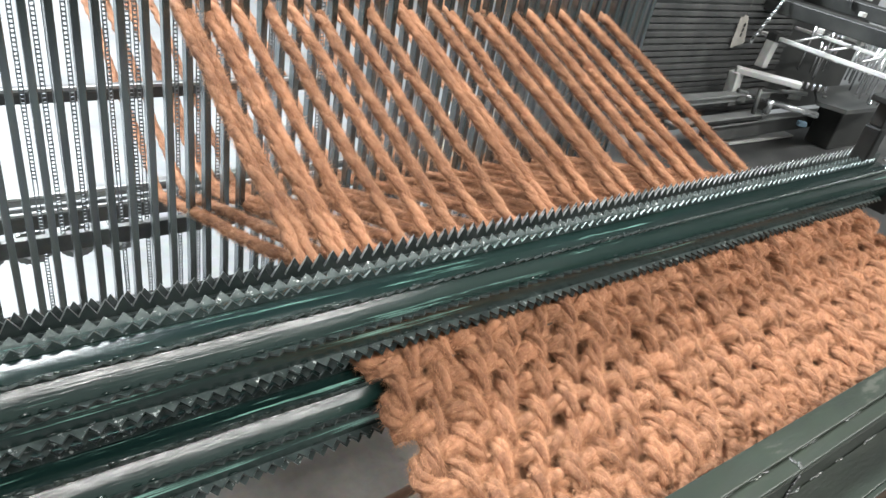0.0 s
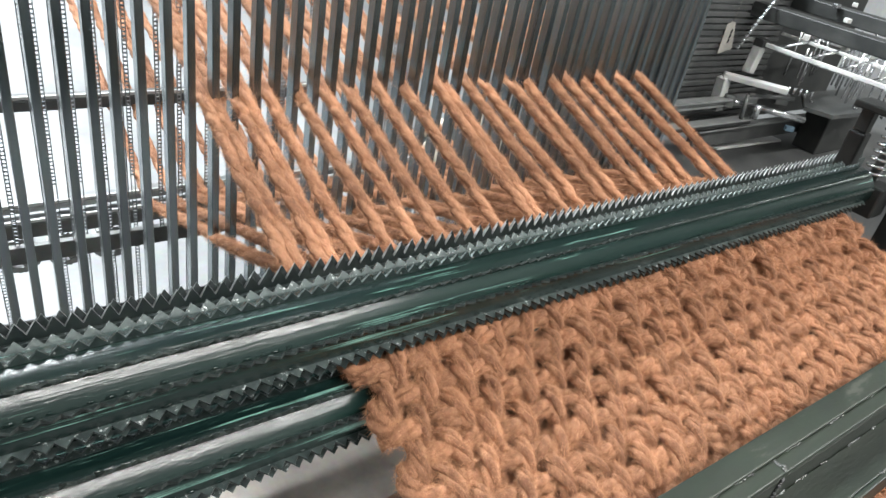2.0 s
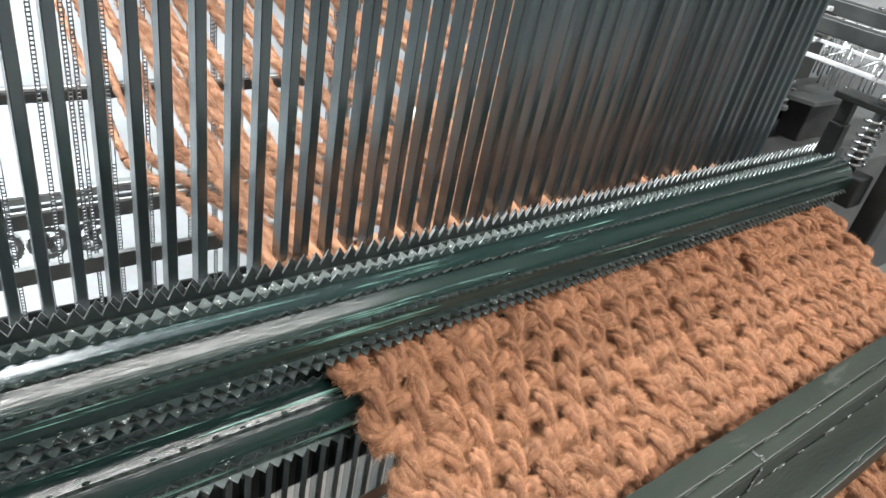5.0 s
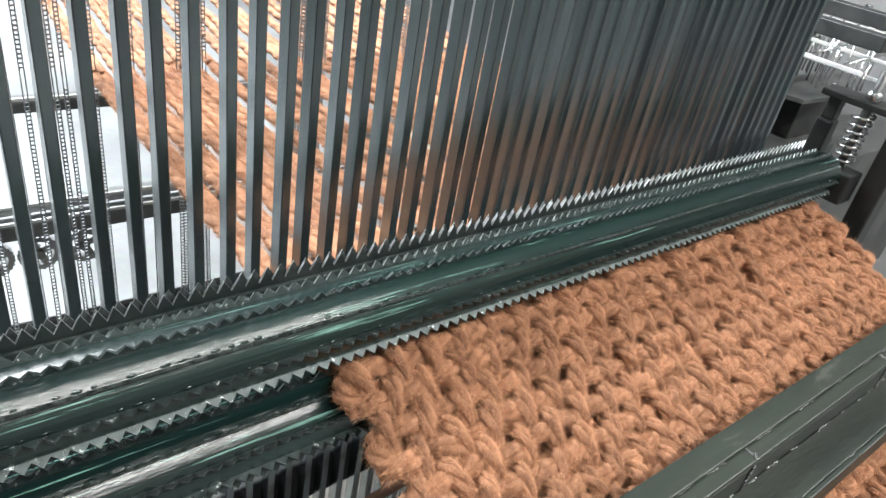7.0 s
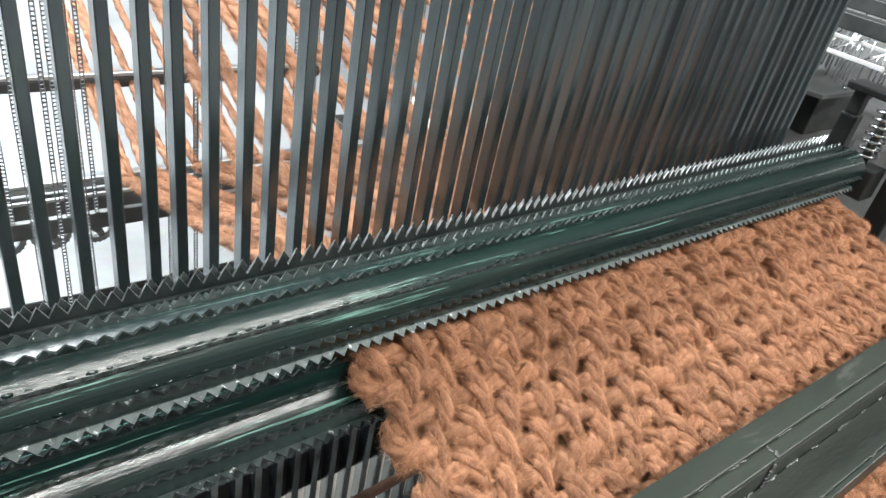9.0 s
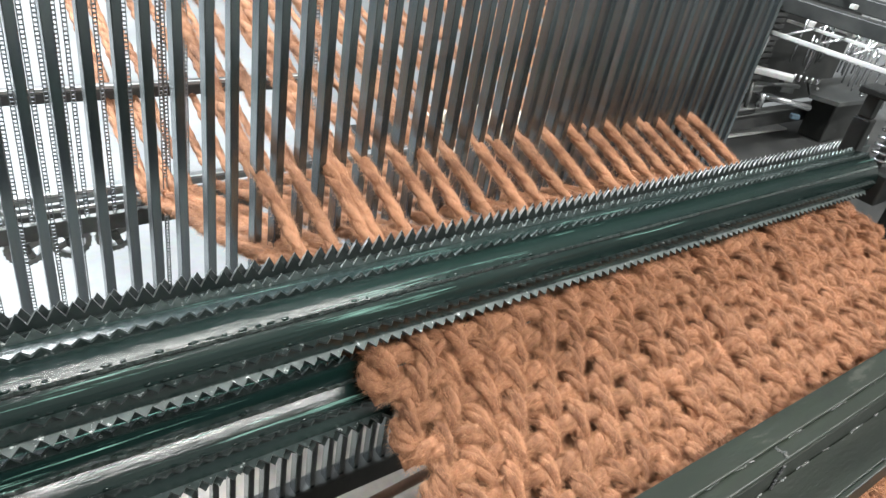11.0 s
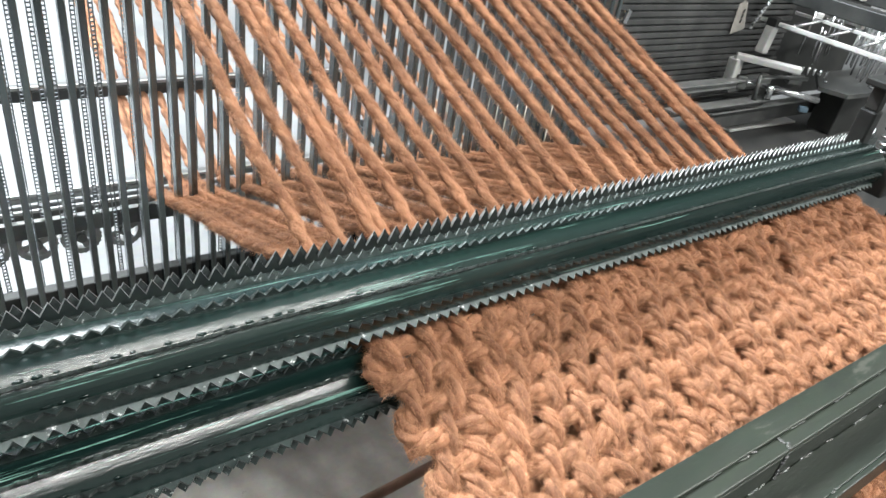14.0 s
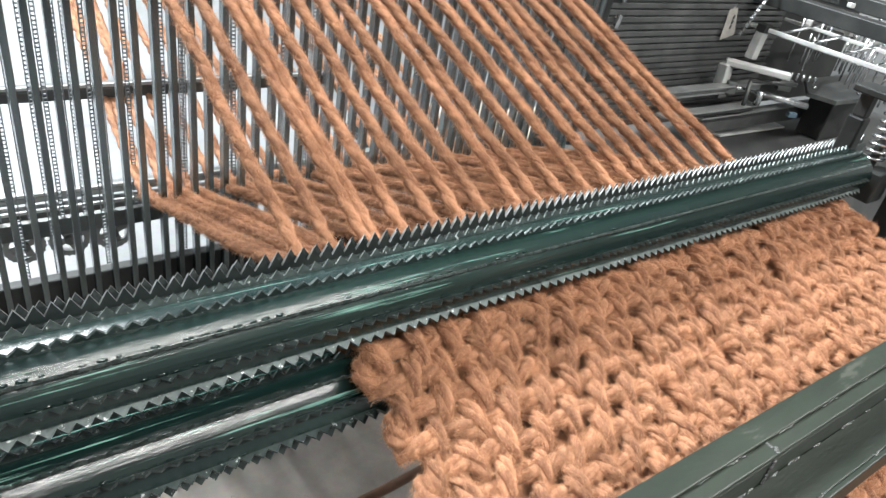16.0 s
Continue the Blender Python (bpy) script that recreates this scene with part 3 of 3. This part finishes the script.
def pale_bracket():
    r = root("shuttle_box_bracket", pose(-0.056, 0, ZA - 0.055), "pale painted angular bracket holding a small actuator", "bracket")
    m = look((1.80, 0.625, -0.052), (1.925, 0.44, -0.052))
    bm = bmesh.new()
    box(bm, -0.018, 0.018, -0.008, 0.008, -0.175, 0.0, 0.003)
    arm = part("arm", bm, PALE, r)
    arm.matrix_basis = m
    one_box("leg", (0.034, 0.030, 0.082), PALE, r, pose(1.803, 0.618, -0.096, 0, -7, 0), 0.003)
    one_box("foot", (0.050, 0.040, 0.012), IRON, r, pose(1.80, 0.612, -0.142), 0.002)
    one_box("riser", (0.030, 0.026, 0.075), PALE, r, pose(1.905, 0.615, -0.008, 0, 8, 0), 0.003)
    one_box("riser_cap", (0.034, 0.030, 0.022), DARK, r, pose(1.912, 0.615, 0.041), 0.002)
    a = root("actuator", pose(-0.054, 0, ZA - 0.046), "small bright steel cylinder actuator with a blue body and clevis", "actuator")
    rod("cylinder", (1.875, 0.545, -0.128), (1.99, 0.445, -0.140), 0.0095, CHROME, a)
    rod("piston_rod", (1.80, 0.60, -0.122), (1.875, 0.545, -0.128), 0.0045, CHROME, a)
    one_box("clevis", (0.030, 0.020, 0.036), IRON, a, pose(1.815, 0.59, -0.126, 0, 0, -40), 0.003)
    one_box("blue_body", (0.024, 0.018, 0.014), BLUE, a, pose(1.945, 0.455, -0.165, 0, 0, -40), 0.002, "faded blue body")
    one_box("valve_block", (0.040, 0.034, 0.034), IRON, a, pose(2.01, 0.545, -0.112, 0, 0, -40), 0.003)
    rod("pipe", (1.84, 0.555, -0.095), (1.97, 0.49, -0.092), 0.006, IRON, a)
    rod("pipe", (1.84, 0.555, -0.095), (1.84, 0.548, -0.165), 0.006, IRON, a)
    rod("knuckle", (1.872, 0.53, -0.118), (1.872, 0.53, -0.160), 0.010, CHROME, a, 10)
    for k in range(5):
        rod("bolt", (2.00 + 0.012 * k, 0.53 - 0.012 * k, -0.090), (2.00 + 0.012 * k, 0.53 - 0.012 * k, -0.070), 0.0045, CHROME, a, 6)


def side_plate():
    r = root("side_table", pose(0, 0, ZA), "worn grey steel plate on a dark iron box", "machine table")
    bm = bmesh.new()
    pts = ((1.98, 0.48), (2.01, 0.405), (2.20, 0.398), (2.56, 0.512), (2.49, 0.575), (2.125, 0.57))
    top = [bm.verts.new((x, y, -0.160)) for x, y in pts]
    low = [bm.verts.new((x, y, -0.172)) for x, y in pts]
    bm.faces.new(top)
    bm.faces.new(low[::-1])
    for i in range(6):
        j = (i + 1) % 6
        bm.faces.new((top[i], low[i], low[j], top[j]))
    bmesh.ops.recalc_face_normals(bm, faces=bm.faces[:])
    part("plate", bm, IRON, r)
    bm = bmesh.new()
    box(bm, 2.16, 2.46, 0.47, 0.55, -0.329, -0.1725, 0.004)
    part("body", bm, DARK, r)
    for x, y in ((2.18, 0.425), (2.22, 0.437), (2.28, 0.455), (2.33, 0.470), (2.05, 0.50)):
        rod("bolt", (x, y, -0.160), (x, y, -0.154), 0.006, CHROME, r, 6)


def harness_rack():
    """Rack of pale rails with short bright rods between them."""
    r = root("harness_rack", pose(-0.085, 0, ZA - 0.036), "rack of pale rails with rows of bright steel pins", "rack")
    rng = random.Random(31)
    rails = ((1.945, 0.020, 0.011), (2.115, -0.014, 0.010), (2.115, 0.034, 0.009), (2.26, 0.030, 0.009), (2.26, 0.075, 0.010), (2.42, 0.060, 0.010))
    for x, z, w in rails:
        one_box("rail", (w, 0.42, w), PALE, r, pose(x, 0.45, z), 0.0015)
    for x, z in ((1.96, 0.100), (2.16, 0.125)):
        one_box("dark_beam", (0.05, 0.46, 0.040), DARK, r, pose(x, 0.45, z), 0.003, "dark iron beam")
    for y in (0.30, 0.39, 0.48, 0.57):
        rod("cross_rod", (1.945, y, 0.020), (2.42, y, 0.064), 0.0045, CHROME, r, 8)
        rod("cross_rod", (1.945, y + 0.03, 0.016), (2.115, y + 0.03, -0.014), 0.004, CHROME, r, 8)
    for k in range(26):
        y = 0.27 + 0.013 * k
        x = rng.choice((2.05, 2.115, 2.19, 2.26))
        rod("pin", (x, y, -0.075 + rng.uniform(-0.02, 0.02)), (x + rng.uniform(-0.01, 0.01), y, 0.028 + rng.uniform(-0.01, 0.07)), 0.0028, CHROME, r, 6)
    for k in range(14):
        x, y = rng.uniform(1.9, 2.5), rng.uniform(0.28, 0.62)
        one_box("collar", (0.016, 0.016, 0.012), rng.choice((CHROME, PALE, IRON)), r, pose(x, y, rng.uniform(0.05, 0.15), 0, 0, rng.uniform(0, 90)), 0.002)
    one_box("back_plate", (0.7, 0.012, 0.5), DARK, r, pose(2.30, 0.70, 0.0), 0.003, "dark iron back plate")
    # drive chain that climbs past the rack
    c = root("drive_chain", pose(-0.06, 0, ZA - 0.032), "greasy roller chain climbing beside the rack", "chain")
    a, b = Vector((1.78, 0.60, 0.010)), Vector((1.93, 0.62, 0.165))
    for k in range(17):
        p = a.lerp(b, k / 16)
        one_box("link", (0.011, 0.008, 0.006), IRON if k % 2 else CHROME, c, Matrix.Translation(p) @ pose(0, 0, 0, 0, -46, 0), 0.001)
    # paper tag
    bm = bmesh.new()
    pts = ((-0.020, 0.045), (-0.008, 0.062), (0.012, 0.058), (0.030, -0.030), (0.026, -0.036), (-0.022, -0.062))
    f = bm.faces.new([bm.verts.new((x, 0.004 * math.sin(z * 40), z)) for x, z in pts])
    g = bmesh.ops.extrude_face_region(bm, geom=[f])
    bmesh.ops.translate(bm, vec=(0, 0.0012, 0), verts=[v for v in g["geom"] if isinstance(v, bmesh.types.BMVert)])
    bmesh.ops.recalc_face_normals(bm, faces=bm.faces[:])
    t = part("paper_tag", bm, PAPER)
    t.matrix_basis = pose(1.772, 0.6705, ZA - 0.018, -4, 6, -10) @ Matrix.Diagonal((0.9, 1, 0.76, 1))
    tagged(t, "creased buff paper tag hanging by the heald stack", "tag")
    for k in range(3):
        one_box("print_line", (0.005, 0.0014, 0.014), DARK, t, pose(0.004 + 0.0, -0.0022, 0.026 - 0.018 * k, 0, 8, 0), 0.0)
    rod("tag_string", (0.0, 0.001, 0.055), (0.004, 0.004, 0.15), 0.0008, PAPER, t, 6)


def left_background():
    """Frame rails, gear wheels and hoses under the healds, seen through the reed."""
    for z, y, hh, mat in ((-0.157, 0.80, 0.020, SLATE), (-0.357, 0.82, 0.012, STEEL), (-0.388, 0.80, 0.030, IRON)):
        r = one_box("cross_rail", (2.3, 0.035, hh), mat, None, pose(-0.55 if z > -0.25 else 0.10, y, ZA + z), 0.003)
        tagged(r, "dark iron cross rail of the loom frame", "rail", "cross rails")
        cap = one_box("edge_strip", (2.3, 0.006, 0.006), PALE, r, pose(0, -0.014, hh / 2 + 0.0032), 0.001, "pale upper edge")
    for i, x in enumerate((-0.150, -0.068, 0.010, 0.086, 0.164)):
        g = root("gear_wheel", pose(x, 0.83, ZA - 0.462), "dark iron wheel with round holes", "gear", "gear wheels")
        n = 24
        bm = bmesh.new()
        ring_o, ring_i, hub = [], [], []
        for k in range(n * 2):
            a = 6.2832 * k / (n * 2)
            ro = 0.037 if k % 2 else 0.0345
            ring_o.append([bm.verts.new((ro * math.cos(a), y, ro * math.sin(a))) for y in (-0.008, 0.008)])
            ring_i.append([bm.verts.new((0.025 * math.cos(a), y, 0.025 * math.sin(a))) for y in (-0.008, 0.008)])
        for k in range(n * 2):
            j = (k + 1) % (n * 2)
            bm.faces.new((ring_o[k][0], ring_o[j][0], ring_i[j][0], ring_i[k][0]))
            bm.faces.new((ring_o[j][1], ring_o[k][1], ring_i[k][1], ring_i[j][1]))
            bm.faces.new((ring_o[k][0], ring_o[k][1], ring_o[j][1], ring_o[j][0]))
            bm.faces.new((ring_i[j][0], ring_i[j][1], ring_i[k][1], ring_i[k][0]))
        part("rim", bm, STEEL, g)
        rod("hub", (0, -0.014, 0), (0, 0.014, 0), 0.009, IRON, g, 16)
        for k in range(4):
            a = 0.4 + 1.5708 * k
            one_box("spoke", (0.020, 0.010, 0.014), STEEL, g, Matrix.Rotation(-a, 4, "Y") @ pose(0.017, 0, 0), 0.002)
    h = root("air_hose", pose(0, 0, ZA - 0.055), "dark rubber hose sagging below the loom frame", "hose")
    for k, (z, y) in enumerate(((-0.46, 0.72), (-0.50, 0.70), (-0.515, 0.74))):
        v, f, ring, seg = [], [], 8, 40
        for i in range(seg + 1):
            s = i / seg
            c = Vector((-1.285 + 2.56 * s, y + 0.02 * math.sin(5 * s + k), z - 0.03 * math.sin(3.1416 * s) + 0.008 * math.sin(9 * s + k)))
            for j in range(ring):
                b = 6.2832 * j / ring
                v.append(c + Vector((0, math.cos(b), math.sin(b))) * (0.009 if k == 0 else 0.006))
        for i in range(seg):
            for j in range(ring):
                a, b = i * ring + j, i * ring + (j + 1) % ring
                f.append((a, b, b + ring, a + ring))
        part_data("hose", v, f, DARK if k != 1 else IRON, h, True)
    # creel cones behind the warp
    rng = random.Random(40)
    for k, (x, y, z) in enumerate(((1.12, 0.70, -0.27), (1.24, 0.74, -0.30), (1.16, 0.86, -0.30), (1.02, 0.92, -0.30), (0.92, 0.74, -0.30), (1.30, 0.86, -0.30))):
        c = root("yarn_cone", pose(x - 0.02, y, ZA + z - 0.03, rng.uniform(60, 110), 0, rng.uniform(-30, 30)), "pale empty bobbin cone lying behind the warp", "cone", "bobbin cones")
        bm = bmesh.new()
        bmesh.ops.create_cone(bm, cap_ends=False, segments=20, radius1=0.034, radius2=0.019, depth=0.11)
        bmesh.ops.solidify(bm, geom=bm.faces[:], thickness=0.003)
        part("shell", bm, BOBBIN, c, smooth=False)
        rod("rim", (0, 0, -0.057), (0, 0, -0.050), 0.037, BOBBIN, c, 20)
    ob = one_box("creel_shelf", (0.62, 0.42, 0.02), DARK, None, pose(1.08, 0.80, ZA - 0.375), 0.003)
    tagged(ob, "dark iron shelf under the bobbin cones", "shelf")
    # loom side frames that carry the rails, and rods under the rollers
    for x in (-1.30, 1.28):
        ob = one_box("loom_frame_leg", (0.06, 1.1, 0.62), DARK, None, pose(x, 0.55, 0.31), 0.006)
        tagged(ob, "dark cast iron side frame of the loom", "loom frame", "side frames")
    # Sheet added where the floor under the loom lies in shade.
    tray = root("floor_shade_sheet", pose(0, 0, 0), "stained brown sheet added below the rollers in place of shaded floor", "tray")
    for nm, q in (("pan", (-0.55, 1.22, -0.155, 0.615, 0.30, 0.312)), ("front_lip", (-0.55, 1.22, -0.165, -0.1555, 0.285, 0.335)), ("back_lip", (-0.55, 1.22, 0.6155, 0.625, 0.285, 0.335))):
        bm = bmesh.new()
        box(bm, *q, 0.002)
        part(nm, bm, FLOOR_SHADE, tray)
    for x in (-0.5, 1.17):
        for y in (-0.12, 0.58):
            one_box("foot", (0.04, 0.04, 0.30), DARK, tray, pose(x, y, 0.15), 0.003)
    ob = rod("tie_rod", (-1.28, 0.0, 0.382), (0.93, -0.015, 0.656), 0.0065, RUST)
    tagged(ob, "rusty brown tie rod below the rollers", "rod")
    ob = rod("back_rest", (-0.6, 1.25, ZA - 0.012), (1.2, 1.25, ZA - 0.012), 0.035, IRON)
    tagged(ob, "grey iron back rest roller under the warp", "roller")


UPPER, LOWER = (-0.1017, ZA + 0.0216), (-0.1115, ZA - 0.0535)   # axes of the nip rollers


def build_all():
    hall()
    fell_bar()
    up = roller("upper_roller", UPPER[0], UPPER[1], 0.0285, 0.0352, tuple(125 + 36 * k for k in range(10)), random.Random(5), "dark green spiked roller pressing the mat from above")
    low = roller("lower_roller", LOWER[0], LOWER[1], 0.0278, 0.0345, tuple(119 + 36 * k for k in range(10)), random.Random(6), "dark green spiked roller carrying the mat from below")
    press_beam()
    mat = coir_mat()
    yarns = warp_yarns()
    rd = reed()
    fr = heald_frame(HEALD_Y + 0.010, 0.0, "grey steel heald frame with ladder-like wire heddles")
    bk = heald_frame(HEALD_Y + 0.050, 0.02, "grey steel heald frame with ladder-like wire heddles")
    side_post()
    slat_stack()
    shuttle_rails()
    pale_bracket()
    side_plate()
    harness_rack()
    left_background()
    return up, low, mat, yarns, rd, fr, bk


MOVERS = build_all()

REED_ROWS = ((0, 0.405), (0.75, 0.359), (1.5, 0.309), (2.5, 0.232), (3.5, 0.147), (4.2, 0.086), (5.0, 0.049), (6.0, 0.033), (7.5, 0.031), (9.2, 0.034), (10.0, 0.056), (10.6, 0.105), (11.3, 0.184), (12.0, 0.269), (12.5, 0.320), (13.0, 0.374), (13.6, 0.432), (14.2, 0.473), (15.0, 0.487), (16.0, 0.488))
SHED = ((0, 1.0), (4.0, 1.0), (5.0, .72), (6.2, .06), (7.0, 0.0), (8.0, -.45), (9.0, -.93), (9.6, -1.0), (16.0, -1.0))


def motions():
    up, low, mat, yarns, rd, fr, bk = MOVERS
    walk(rd, [(t, pose(0, y, 0)) for t, y in REED_ROWS])
    # the rollers turn by one strip and draw the mat on while the reed beats up
    walk(up, [(t, pose(0, UPPER[0], UPPER[1], a)) for t, a in ((0, 0), (4.4, 0), (5.2, -11), (6.0, -23), (16, -23))])
    walk(low, [(t, pose(0, LOWER[0], LOWER[1], a)) for t, a in ((0, 0), (4.4, 0), (6.0, 38), (16, 38))])
    step = 0.0267
    walk(mat, [(t, pose(s * 0.2, -s * 0.92, s * -0.36)) for t, s in ((0, 0), (4.4, 0), (6.0, step), (16, step))])
    length, rest_y, rest_z = 0.582, 1.24, ZA + 0.0
    for key, sgn in (("a", 1), ("b", -1)):
        for (ob, x, d), (rb, _, _) in zip(yarns[key], yarns["r" + key]):
            f_rows, b_rows = [], []
            for t, s in SHED:
                k = s * sgn
                a = (UP if k > 0 else -DOWN) * k + d
                f_rows.append((t, pose(x, FELL[0], FELL[1], a)))
                hy, hz = FELL[0] + length * math.cos(radians(a)), FELL[1] + length * math.sin(radians(a))
                b_rows.append((t, pose(x, hy, hz, math.degrees(math.atan2(rest_z - hz, rest_y - hy)))))
            walk(ob, f_rows)
            walk(rb, b_rows)
    for ob, y, sgn in ((fr, HEALD_Y + 0.010, 1), (bk, HEALD_Y + 0.050, -1)):
        walk(ob, [(t, pose(0, y, FELL[1] + length * math.sin(radians(UP if s * sgn > 0 else -DOWN)) * s * sgn)) for t, s in SHED])


motions()
